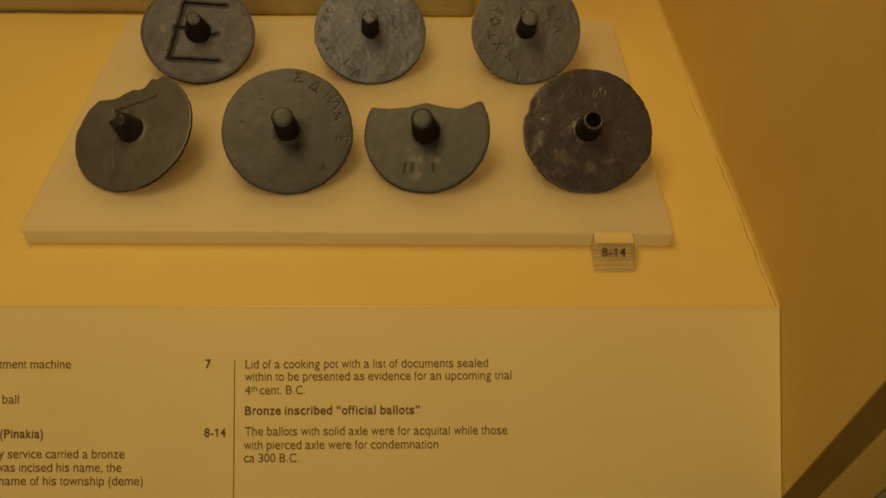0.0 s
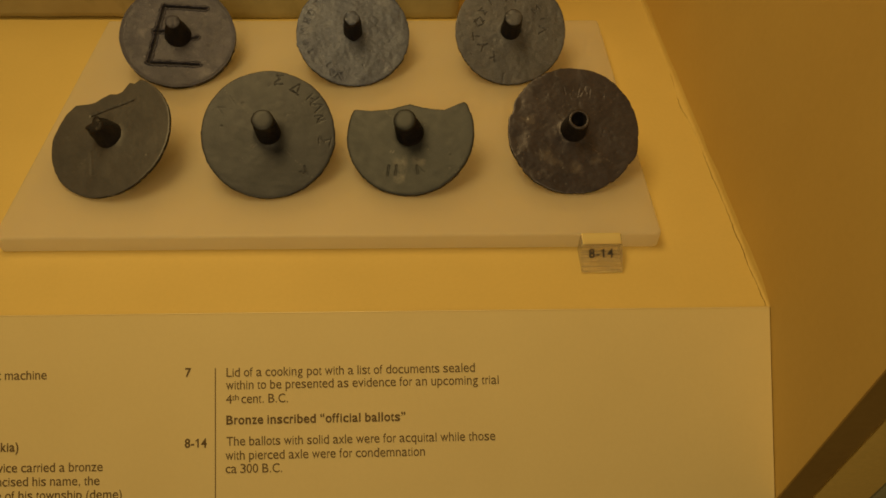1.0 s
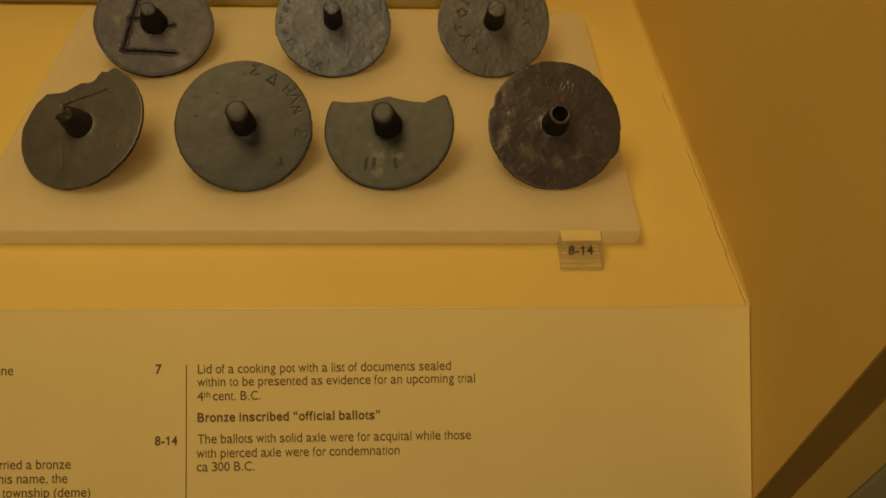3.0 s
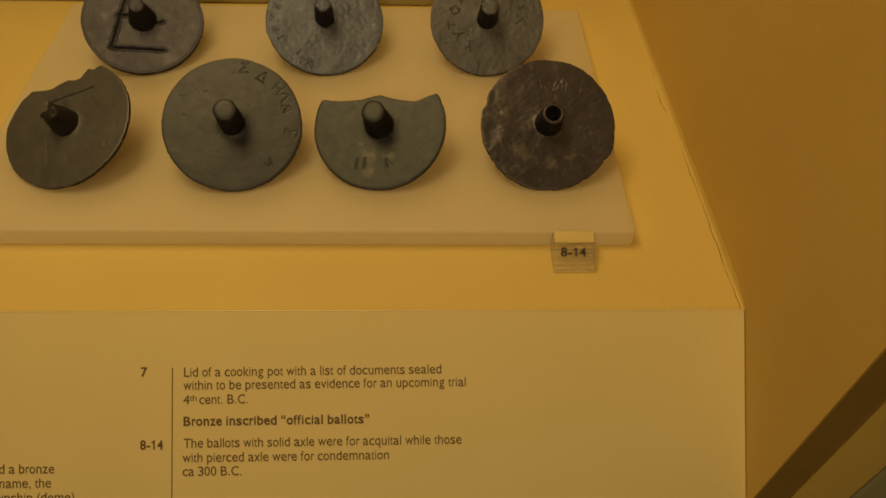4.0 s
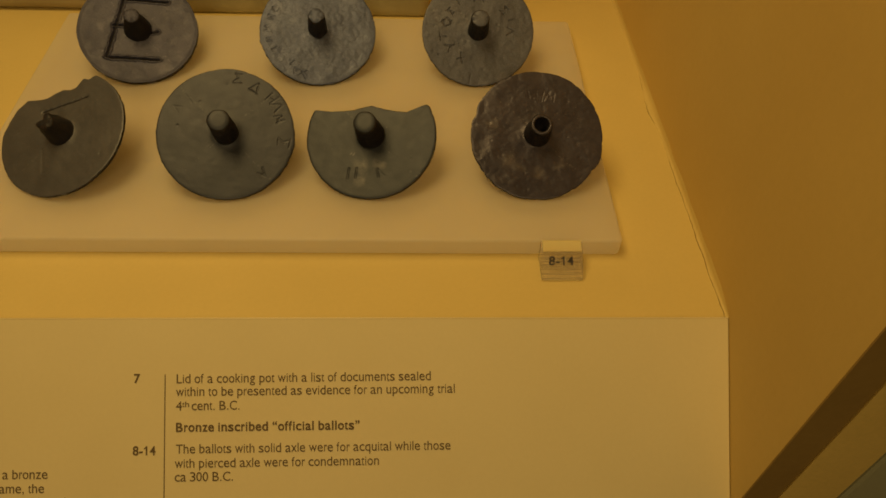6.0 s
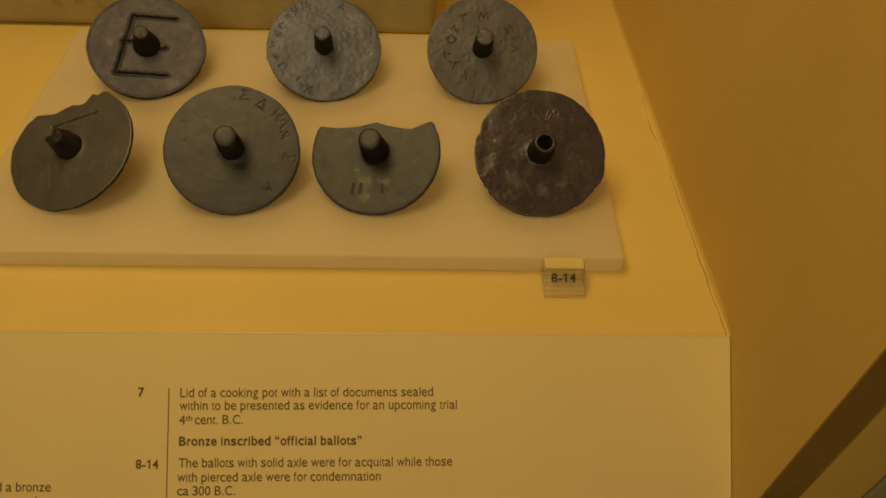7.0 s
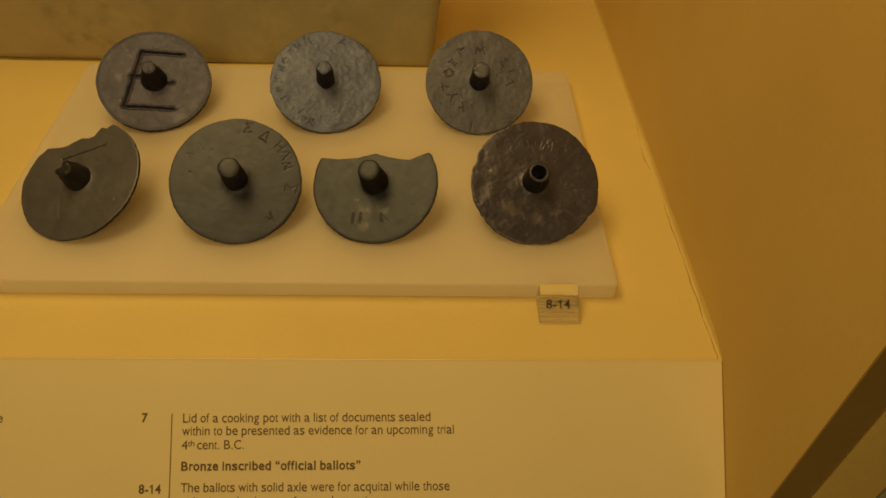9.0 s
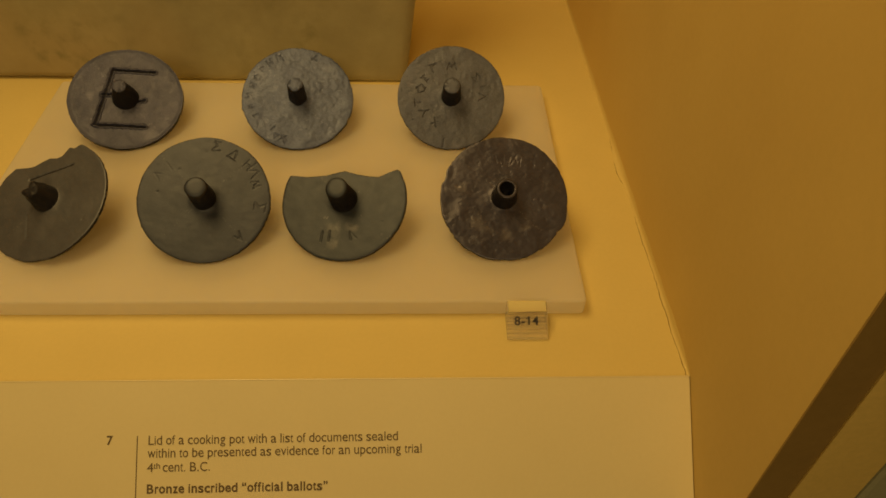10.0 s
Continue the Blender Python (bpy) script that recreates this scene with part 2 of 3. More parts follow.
plinth = thing("display_plinth", "ochre-painted board stepped plinth inside the case", "plinth")
top_board = part("top_board", box(-0.949, -0.0006, 0.0, 0.479, 0.880, TOP, 0.0006), BOARD, plinth, "ochre-painted top board")
part("apron", box(-0.949, -0.0006, -0.045, -0.030, 0.62, 0.84), BOARD, plinth)
L78 = 0.078
cs, sn = math.cos(SLOPE), math.sin(SLOPE)
bm = prism([(0.0, TOP - 0.0012), (-L78 * cs, TOP - 0.0012 - L78 * sn), (-L78 * cs, TOP - 0.0012 - L78 * sn - 0.012), (0.0, TOP - 0.0145)], 0.948)
bmesh.ops.translate(bm, verts=bm.verts, vec=(-0.949, 0, 0))
part("sloped_board", bm, BOARD, plinth)


def joint_reach(y):
    """How far the filler in the joint of board and wall spreads over the board."""
    return 0.0013 + 0.0016 * math.exp(-((y - 0.134) / 0.016) ** 2) + 0.0005 * noise.noise((y * 24, 3.1, 0)) + 0.00045 * noise.noise((y * 110, 8.2, 0)) + 0.0003 * noise.noise((y * 380, 1.2, 0)) + 0.00014 * noise.noise((y * 1100, 4.2, 0))


def filler(y0, y1, n):
    """A smeared fillet of painted filler, feathered on the board and drawn up the wall."""
    bm = bmesh.new()
    rows = []
    for i in range(n):
        y = y0 + (y1 - y0) * i / (n - 1)
        w = joint_reach(y)
        rise = (0.0034 + 0.0010 * noise.noise((y * 60, 0, 5))) * min(1.0, 0.25 + y / 0.02)
        lift = 0.00022 if noise.noise((y * 17 + 0.4, 2, 2)) > -0.05 else 0.00002
        prof = [(-w, 0.00003), (-w + 0.00008, lift), (-w * 0.62, lift + 0.00018), (-w * 0.36, rise * 0.22), (-w * 0.17, rise * 0.48), (-0.00022, rise * 0.8), (-0.00004, rise)]
        rows.append([bm.verts.new((x, y, TOP + z)) for x, z in prof])
    for a, b in zip(rows, rows[1:]):
        for k in range(len(a) - 1):
            bm.faces.new((a[k], a[k + 1], b[k + 1], b[k]))
    return bm


def crack(y0, y1, n, width):
    """A hair crack along the filler's edge, thinning out at both ends."""
    bm = bmesh.new()
    rows = []
    for i in range(n):
        f = i / (n - 1)
        y = y0 + (y1 - y0) * f
        x = -joint_reach(y) - 0.00005
        w = width * (0.25 + 0.75 * math.sin(math.pi * f)) * (0.75 + 0.5 * noise.noise((y * 300, 7, 1)))
        rows.append([bm.verts.new((x - w, y, TOP + 0.00006)), bm.verts.new((x + w * 0.5, y, TOP + 0.00012))])
    for a, b in zip(rows, rows[1:]):
        bm.faces.new((a[0], a[1], b[1], b[0]))
    return bm


part("filler_joint", filler(0.0002, 0.47, 900), BOARD, top_board, "smeared filler along the joint, painted ochre", smooth=True)
for y0, y1, w in ((0.0008, 0.012, 0.00026), (0.0105, 0.062, 0.00027), (0.059, 0.096, 0.00020), (0.122, 0.141, 0.0002), (0.150, 0.163, 0.0001)):
    part("crack", crack(y0, y1, 140, w), CRACK, top_board)

# ---- the label card on the slope ----
card = thing("label_card", "cream printed label card on the sloped front board", "label",
             pose(0, 0, TOP, math.degrees(SLOPE) - 0, 0, 0))
CARD_EDGE = mottled("cut_paper_edge", (0.76, 0.64, 0.39), (0.80, 0.68, 0.42), 40, 900, 0.25, 0.6, grainy=0.96)
part("cut_edge", box(-0.9485, -0.0004, 0.0004, 0.0010, -0.0004, 0.00050, 0.00022), CARD_EDGE, card, "pale cut upper edge of the card")
card_face = part("card", box(-0.9485, -0.0003, -0.0775, 0.0005, -0.0006, 0.0004, 0.0002), PAPER, card)


# Advance, left and right edge of each letter of a plain grotesque face, in thousandths of its size
PLAIN_FACE = {
    "a": (556, 36, 530), "b": (556, 58, 517), "c": (500, 30, 477), "d": (556, 35, 499), "e": (556, 40, 516), "f": (278, 14, 262),
    "g": (556, 40, 499), "h": (556, 65, 491), "i": (222, 67, 155), "k": (500, 67, 501), "l": (222, 67, 155), "m": (833, 65, 769)}
PLAIN_FACE.update({
    "n": (556, 65, 491), "o": (556, 35, 521), "p": (556, 58, 517), "q": (556, 35, 494), "r": (333, 77, 332), "s": (500, 32, 464),
    "t": (278, 14, 257), "u": (556, 68, 489), "v": (500, 8, 492), "w": (722, 14, 709), "x": (500, 11, 490), "y": (500, 11, 489)})
PLAIN_FACE.update({
    "z": (500, 31, 469), "B": (667, 74, 627), "C": (722, 44, 681), "L": (556, 76, 537), "T": (611, 14, 597), "P": (667, 86, 622),
    "(": (333, 68, 299), ")": (333, 34, 265), ",": (278, 87, 191), ".": (278, 87, 191), "-": (333, 44, 289)})
for digit in "023456789":
    PLAIN_FACE[digit] = (556, 36, 520)
PLAIN_FACE["1"] = (556, 101, 359)
BOLD_FACE = dict(PLAIN_FACE)
BOLD_FACE.update({
    "a": (556, 29, 527), "b": (611, 61, 578), "c": (556, 34, 524), "d": (611, 34, 551), "e": (556, 23, 528), "f": (333, 10, 318),
    "i": (278, 69, 209), "k": (556, 69, 562), "l": (278, 69, 209), "n": (611, 65, 546), "o": (611, 34, 578), "r": (389, 64, 384)})
BOLD_FACE.update({
    "s": (556, 30, 519), "t": (333, 10, 309), "B": (722, 76, 669), "P": (667, 76, 627), "(": (333, 35, 314), ")": (333, 23, 302),
    "-": (333, 27, 319), "\u201c": (500, 64, 436), "\u201d": (500, 64, 436), "1": (556, 90, 378)})
CAPITAL = 718.0


@functools.lru_cache(None)
def raw_letter(ch, bold):
    """One letter of the built-in font as points and faces, one unit in size."""
    if ch == "1":
        stem = 255 if bold else 275
        right = 378 if bold else 359
        left = 90 if bold else 101
        line = [(stem, 0), (right, 0), (right, 703), (stem + 20, 703), (stem - 60, 600), (left, 555), (left, 470), (stem, 530)]
        n = len(line)
        pts = np.array([(x, y, z) for z in (0.06, -0.06) for x, y in line], float)
        faces = [tuple(range(n))] + [(k, k + n, (k + 1) % n + n, (k + 1) % n) for k in range(n)]
        return pts, faces
    data = bpy.data.curves.new("writing", "FONT")
    data.body, data.size, data.extrude, data.resolution_u = ch, 1.0, 0.06, 3
    data.offset = 0.018 if bold else -0.002
    ob = new("writing", data)
    me = bpy.data.meshes.new_from_object(ob.evaluated_get(bpy.context.evaluated_depsgraph_get()))
    bpy.data.objects.remove(ob)
    pts = np.array([v.co[:] for v in me.vertices])
    faces = [tuple(p.vertices) for p in me.polygons]
    bpy.data.meshes.remove(me)
    return pts, faces


def letter(ch, bold):
    """A letter brought to the proportions of the grotesque face, in thousandths."""
    pts, faces = raw_letter(ch, bold)
    face = BOLD_FACE if bold else PLAIN_FACE
    adv, left, right = face[ch]
    pts = pts.copy()
    if ch != "1":
        x0, x1 = pts[:, 0].min(), pts[:, 0].max()
        pts[:, 0] = left + (pts[:, 0] - x0) * (right - left) / (x1 - x0)
        small = raw_letter("x", bold)[0][:, 1].max()
        tall = raw_letter("d", bold)[0][:, 1].max()
        high = raw_letter("H", bold)[0][:, 1].max()
        deep = raw_letter("p", bold)[0][:, 1].min()
        if ch.islower():
            pts[:, 1] = np.interp(pts[:, 1], [2 * deep, deep, 0, small, tall, 2 * tall], [-428, -214, 0, 523, 718, 1400])
        else:
            pts[:, 1] *= CAPITAL / high
    return pts, faces, adv


def text_mesh(body, cap, width=None, bold=False, stretch=1.0):
    """Letters with the baseline at y = 0, starting at x = 0, with capitals cap metres high."""
    verts, polys, pen = [], [], 0.0
    for ch in body:
        if ch == " ":
            pen += 278
            continue
        pts, faces, adv = letter(ch, bold)
        base = len(verts)
        verts += [(x + pen, y, z) for x, y, z in pts]
        polys += [tuple(k + base for k in f) for f in faces]
        pen += adv
    co = np.array(verts)
    x0, x1 = co[:, 0].min(), co[:, 0].max()
    k = width / (x1 - x0) if width else stretch * cap / CAPITAL
    co[:, 0] = (co[:, 0] - x0) * k
    co[:, 1] *= cap / CAPITAL
    co[:, 2] *= 0.001
    me = bpy.data.meshes.new("writing")
    me.from_pydata([tuple(c) for c in co], [], polys)
    me.update()
    return me, (x1 - x0) * k


def write(parent, body, cap, x, v, width=None, right=None, bold=False, turn=0.0, up=0.0, stretch=1.0, tone=None):
    me, w = text_mesh(body, cap, width, bold, stretch)
    me.name = "writing"
    me.materials.append(tone or INK)
    ob = new("writing", me)
    ob.parent = parent
    left = right - w if right is not None else x
    ob.matrix_local = pose(left, -v, 0.00052 + up, 0, 0, turn)
    return tagged(ob, "printed text: " + body)


CAP = 0.0034
R_ = 0.5
write(card_face, "Lid of a cooking pot with a list of documents sealed", CAP, -0.2121, 0.0238, 0.0963, turn=R_)
write(card_face, "within to be presented as evidence for an upcoming trial", CAP, -0.2123, 0.0287, 0.1057, turn=R_)
write(card_face, "4", CAP, -0.2123, 0.0341, turn=R_)
write(card_face, "th", CAP * 0.6, -0.2099, 0.0328, 0.0025, turn=R_)
write(card_face, "cent. B.C.", CAP, -0.2064, 0.0340, 0.0180, turn=R_)
write(card_face, "Bronze inscribed \u201cofficial ballots\u201d", CAP, -0.2122, 0.0421, 0.0693, bold=True, turn=R_)
write(card_face, "The ballots with solid axle were for acquital while those", CAP, -0.2121, 0.0503, 0.1039, turn=R_)
write(card_face, "with pierced axle were for condemnation", CAP, -0.2125, 0.0557, 0.0770, turn=R_)
write(card_face, "ca 300 B.C.", CAP, -0.2125, 0.0608, 0.0218, turn=R_)
write(card_face, "7", CAP, -0.2281, 0.0236, bold=True)
write(card_face, "8-14", CAP, -0.2283, 0.0508, 0.0085, bold=True)
write(card_face, "tment machine", CAP, 0, 0.0240, 0.0285, right=-0.2817, turn=0.1)
write(card_face, "ball", CAP, 0, 0.0379, 0.0065, right=-0.3023)
write(card_face, "(Pinakia)", CAP, 0, 0.0515, 0.0171, right=-0.2924, bold=True)
write(card_face, "y service carried a bronze", CAP, 0, 0.0595, 0.0500, right=-0.2599, turn=0.1)
write(card_face, "was incised his name, the", CAP, 0, 0.0648, 0.0498, right=-0.2611, turn=0.1)
write(card_face, "name of his township (deme)", CAP, 0, 0.0701, 0.0572, right=-0.2525, turn=0.1)
bm = box(-0.00017, 0.00017, -0.0772, -0.0204, 0.00045, 0.00056)
rule = part("rule", bm, INK, card_face, "thin printed vertical rule")
rule.matrix_local = pose(-0.21645, 0, 0, 0, 0, 0)

# ---- the acrylic slab ----


def slab_mesh(corners, z0, z1, corner, bevel):
    bm = bmesh.new()
    a = [bm.verts.new((x, y, z0)) for x, y in corners]
    b = [bm.verts.new((x, y, z1)) for x, y in corners]
    n = len(corners)
    bm.faces.new(a[::-1])
    bm.faces.new(b)
    for i in range(n):
        bm.faces.new((a[i], a[(i + 1) % n], b[(i + 1) % n], b[i]))
    upright = [e for e in bm.edges if abs(e.verts[0].co.z - e.verts[1].co.z) > 0.001]
    bmesh.ops.bevel(bm, geom=upright, offset=corner, segments=3, affect="EDGES", profile=0.5)
    bm.normal_update()
    level = [e for e in bm.edges if e.calc_face_angle(0) > 1.2]
    bmesh.ops.bevel(bm, geom=level, offset=bevel, segments=3, affect="EDGES", profile=0.5)
    return bm


tagged(mesh_object("acrylic_slab", slab_mesh([(-0.3140, 0.0342), (-0.0368, 0.0330), (-0.0358, 0.2050), (-0.3205, 0.2095)], TOP + 0.0004, SLAB, 0.0022, 0.0011), ACRYLIC),
       "frosted translucent acrylic slab carrying seven ballots", "display stand")

# ---- number tag ----
tag = thing("number_tag", "small clear acrylic number tag reading 8-14", "number tag", pose(-0.0710, 0, TOP + 0.0003))
bm = prism([(0.0192, 0.0), (0.0192, 0.0012), (0.0265, 0.0077), (0.0316, 0.0095), (0.0325, 0.0095), (0.0325, 0.0)], 0.0168, 0.0004)
holder = part("holder", bm, CLEAR, tag)
# Added strip on the upper facet, carrying the glint in its colour.
bm = prism([(0.0275, 0.0083), (0.0275, 0.0086), (0.0316, 0.0100), (0.0324, 0.0100), (0.0324, 0.0092)], 0.0158, 0.0002)
bmesh.ops.translate(bm, verts=bm.verts, vec=(0.0005, 0, 0))
part("glint_edge", bm, EDGE_GLINT, tag, "upper edge coloured with a bright yellow glint")
me, w = text_mesh("8-14", 0.0036, 0.0100, bold=True)
# The number borrows the dark shade tone as its ink.
me.materials.append(SHADE_DARK)
num = new("writing", me)
num.parent = holder
num.matrix_local = pose(0.0028, 0.0231, 0.00515, 41.6, 0, 0)
tagged(num, "printed number 8-14")

# ---- stone block behind ----
stone = thing("stone_slab", "worn beige stone slab with faint marks standing behind the ballots", "stone slab", pose(0, 0, TOP))
bm = bmesh.new()
nx, nz = 60, 34
rnd = random.Random(5)


def stone_x(u, z):
    return -0.46 + (0.3428 + min(z, 0.075) * 0.13) * u


HIGH = 0.21
grid = {}
for side in (0, 1):
    for i in range(nx + 1):
        for j in range(nz + 1):
            u, z = i / nx, 0.0003 + HIGH * (j / nz) ** 1.3
            x = stone_x(u, z)
            y = 0.2222 - 0.018 * (x + 0.118) + 0.070 * side
            edge = min(i, nx - i, j, nz - j)
            d = 0.0007 * noise.noise((x * 40, z * 40, side * 9)) + 0.0003 * noise.noise((x * 160, z * 160, side * 9))
            soft = (0.0060 if z < 0.0022 and x < -0.319 else 0.0014) if edge == 0 else 0.0
            grid[side, i, j] = bm.verts.new((x, y + (d + soft if side == 0 else -d - soft), z))
for i in range(nx):
    for j in range(nz):
        bm.faces.new((grid[0, i, j], grid[0, i + 1, j], grid[0, i + 1, j + 1], grid[0, i, j + 1]))
        bm.faces.new((grid[1, i, j], grid[1, i, j + 1], grid[1, i + 1, j + 1], grid[1, i + 1, j]))
for i in range(nx):
    for j in (0, nz):
        bm.faces.new((grid[0, i, j], grid[1, i, j], grid[1, i + 1, j], grid[0, i + 1, j]))
for j in range(nz):
    for i in (0, nx):
        bm.faces.new((grid[0, i, j], grid[0, i, j + 1], grid[1, i, j + 1], grid[1, i, j]))
part("body", bm, STONE, stone, smooth=True)

# ---- the ballots ----
GLYPHS = {  # strokes in a unit box
    "S": [(0.9, 1, 0.1, 1), (0.1, 1, 0.6, 0.5), (0.6, 0.5, 0.1, 0), (0.1, 0, 0.9, 0)],
    "D": [(0, 0, 0.5, 1), (0.5, 1, 1, 0), (1, 0, 0, 0)],
    "H": [(0.1, 0, 0.1, 1), (0.9, 0, 0.9, 1), (0.1, 0.5, 0.9, 0.5)],
    "M": [(0, 0, 0.15, 1), (0.15, 1, 0.5, 0.3), (0.5, 0.3, 0.85, 1), (0.85, 1, 1, 0)],
    "A": [(0, 0, 0.5, 1), (0.5, 1, 1, 0), (0.25, 0.45, 0.75, 0.45)],
    "L": [(0, 0, 0.5, 1), (0.5, 1, 1, 0)],
}
GLYPHS.update({
    "I": [(0.5, 0, 0.5, 1)],
    "P": [(0.1, 0, 0.1, 1), (0.1, 1, 0.8, 0.8), (0.8, 0.8, 0.1, 0.5)],
    "X": [(0, 0, 1, 1), (0, 1, 1, 0)],
    "Y": [(0.5, 0, 0.5, 0.5), (0.5, 0.5, 0, 1), (0.5, 0.5, 1, 1)],
    "O": [(0.2, 0, 0, 0.5), (0, 0.5, 0.5, 1), (0.5, 1, 1, 0.5), (1, 0.5, 0.7, 0), (0.7, 0, 0.2, 0)],
    "E": [(0, 0, 0, 1), (0, 1, 0.8, 1), (0, 0.5, 0.6, 0.5), (0, 0, 0.8, 0)],
    "T": [(0.5, 0, 0.5, 1), (0, 1, 1, 1)],
})


def letters(text, size):
    """Strokes of letters on the disc, tops outwards: (letter, degrees clockwise from the back, radius in mm)."""
    out = []
    rnd = random.Random(len(text) * 7 + int(size * 1e5))
    for ch, turn, radius, *faint in text:
        big = size * rnd.uniform(0.75, 1.15)
        a = radians(90 - turn)
        up, across = Vector((math.cos(a), math.sin(a))), Vector((math.sin(a), -math.cos(a)))
        for x0, y0, x1, y1 in GLYPHS[ch]:
            p = [up * (radius * 0.001 + (y - 0.5 + rnd.uniform(-0.14, 0.14)) * big) + across * ((x - 0.5 + rnd.uniform(-0.14, 0.14)) * big * 0.85) for x, y in ((x0, y0), (x1, y1))]
            out.append((*p[0], *p[1], *faint))
    return out


def broken_edge(points):
    """The reach of a disc in each direction up to a broken edge that runs through these points (mm)."""
    pts = [Vector(p) * 0.001 for p in points]

    def limit(a):
        d = Vector((math.cos(a), math.sin(a)))
        for p, q in zip(pts, pts[1:]):
            e = q - p
            den = d.x * e.y - d.y * e.x
            if abs(den) < 1e-12:
                continue
            t = (p.x * e.y - p.y * e.x) / den
            k = (p.x * d.y - p.y * d.x) / den
            if t > 0 and -1e-6 <= k <= 1 + 1e-6:
                return t + 0.00018 * noise.noise((k * 9 + p.x * 900, 3, p.y * 700))
        return 0.06
    return limit


def wavy(x, y, seed, scale):
    """Smooth pseudo-random relief between about -1 and 1, from a few crossing waves."""
    r = np.random.RandomState(seed)
    out = np.zeros_like(x)
    for k in range(26):
        f = scale * r.uniform(0.4, 2.0)
        a, ph, tw = r.uniform(0, 2 * math.pi, 3)
        u, w = x * math.cos(a) + y * math.sin(a), y * math.cos(a) - x * math.sin(a)
        out += np.sin(f * u + ph + 1.3 * np.sin(f * 0.7 * w + tw)) * np.cos(f * 0.45 * w + tw)
    return out / 4.5


def disc_mesh(R, seed, limit=None, strokes=(), width=0.0005, depth=0.0003, thick=0.0021, rough_rim=0.006, relief=0.00012, lip=0.0, collar=0.0055, chips=(), dark=9.0, burr=0.12, pits=10):
    """A hammered disc in its own plane: na spokes by nr rings, cut into by incised strokes. limit(a) is a broken edge's reach."""
    na, nr = 420, 110
    ang = np.linspace(0, 2 * math.pi, na, endpoint=False)
    rs = np.random.RandomState(seed)
    rim = np.full(na, R)
    for k in range(2, 40):
        rim += R * rough_rim * rs.uniform(-1, 1) / k ** 0.75 * np.cos(k * ang + rs.uniform(0, 6.28))
    for k in range(46):
        at, wide, deep = rs.uniform(0, 2 * math.pi), rs.uniform(0.012, 0.045), rs.uniform(-0.6, 1.0) * rough_rim * 1.6
        rim -= R * deep * np.exp(-(((ang - at + math.pi) % (2 * math.pi) - math.pi) / wide) ** 2)
    for at, wide, deep in chips:
        d = (np.degrees(ang) - at + 180) % 360 - 180
        rim -= R * deep * np.exp(-(d / wide) ** 2)
    if limit:
        rim = np.minimum(rim, np.array([limit(a) for a in ang]))
    frac = np.linspace(0, 1, nr + 1)[1:] ** 0.8
    rad = frac[:, None] * rim[None, :]
    x, y = rad * np.cos(ang), rad * np.sin(ang)
    z = 1.1 * relief * wavy(x, y, seed, 260) + 0.12 * relief * wavy(x, y, seed + 3, 520) + 0.4 * relief * wavy(x, y, seed + 1, 900)
    z += 0.0006 * np.exp(-np.maximum(rad - collar, 0) / 0.0016)
    inset = rim[None, :] - rad
    z += lip * np.exp(-(inset / 0.0011) ** 2)
    z -= 0.0002 * np.exp(-inset / 0.0003)
    for k in range(pits):
        pr_, pa = R * math.sqrt(rs.uniform(0.06, 0.95)), rs.uniform(0, 2 * math.pi)
        wide, deep = rs.uniform(0.0003, 0.0008), rs.uniform(0.00005, 0.0002) * (1 if rs.uniform() < 0.7 else -0.7)
        z -= deep * np.exp(-((x - pr_ * math.cos(pa)) ** 2 + (y - pr_ * math.sin(pa)) ** 2) / wide ** 2)
    cut = np.zeros_like(x)
    wide_at = width * (1 + 0.30 * np.clip(wavy(x, y, seed + 5, 1300), -1.4, 1.4))
    for x0, y0, x1, y1, *faint in strokes:
        force = faint[0] if faint else 1.0
        dx, dy = x1 - x0, y1 - y0
        t = np.clip(((x - x0) * dx + (y - y0) * dy) / (dx * dx + dy * dy), 0, 1)
        d = np.hypot(x - x0 - t * dx, y - y0 - t * dy)
        cut = np.maximum(cut, force * np.exp(-(d / wide_at) ** 2))
        z += force * burr * depth * np.exp(-((d - 1.9 * wide_at) / (0.8 * width)) ** 2)
    z -= depth * 1.3 * cut
    top = np.stack([x, y, z + thick / 2], -1).reshape(-1, 3)
    bot = np.stack([x, y, -thick / 2 + relief * wavy(x, y, seed + 7, 300)], -1)[[0, nr // 2, nr - 1]].reshape(-1, 3)
    verts = [tuple(v) for v in top] + [tuple(v) for v in bot] + [(0, 0, thick / 2 + 0.0006), (0, 0, -thick / 2)]
    edge0 = len(verts)
    verts += [tuple(v) for v in top[-na:]] + [tuple(v) for v in bot[-na:]]
    faces, slots = [], []

    def quad(a, b, c, d, s=0):
        faces.append((a, b, c, d))
        slots.append(s)

    for i in range(nr - 1):
        for j in range(na):
            k = (j + 1) % na
            # Groove floors get the dark slot, shade put into the colour.
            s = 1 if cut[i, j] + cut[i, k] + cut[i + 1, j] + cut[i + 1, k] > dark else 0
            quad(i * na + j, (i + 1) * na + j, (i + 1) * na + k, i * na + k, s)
    o = nr * na
    for i in range(2):
        for j in range(na):
            k = (j + 1) % na
            quad(o + i * na + j, o + i * na + k, o + (i + 1) * na + k, o + (i + 1) * na + j)
    ct = edge0 - 2
    worn = wavy(30 * np.cos(ang), 30 * np.sin(ang), seed + 9, 0.5)
    for j in range(na):
        k = (j + 1) % na
        # The disc's side is painted shaded, except for its worn stretches.
        quad(edge0 + j, edge0 + na + j, edge0 + na + k, edge0 + k, 0 if worn[j] > 0.75 else 1)
        faces.append((ct, j, k))
        faces.append((ct + 1, o + k, o + j))
        slots += [0, 0]
    me = bpy.data.meshes.new("disc")
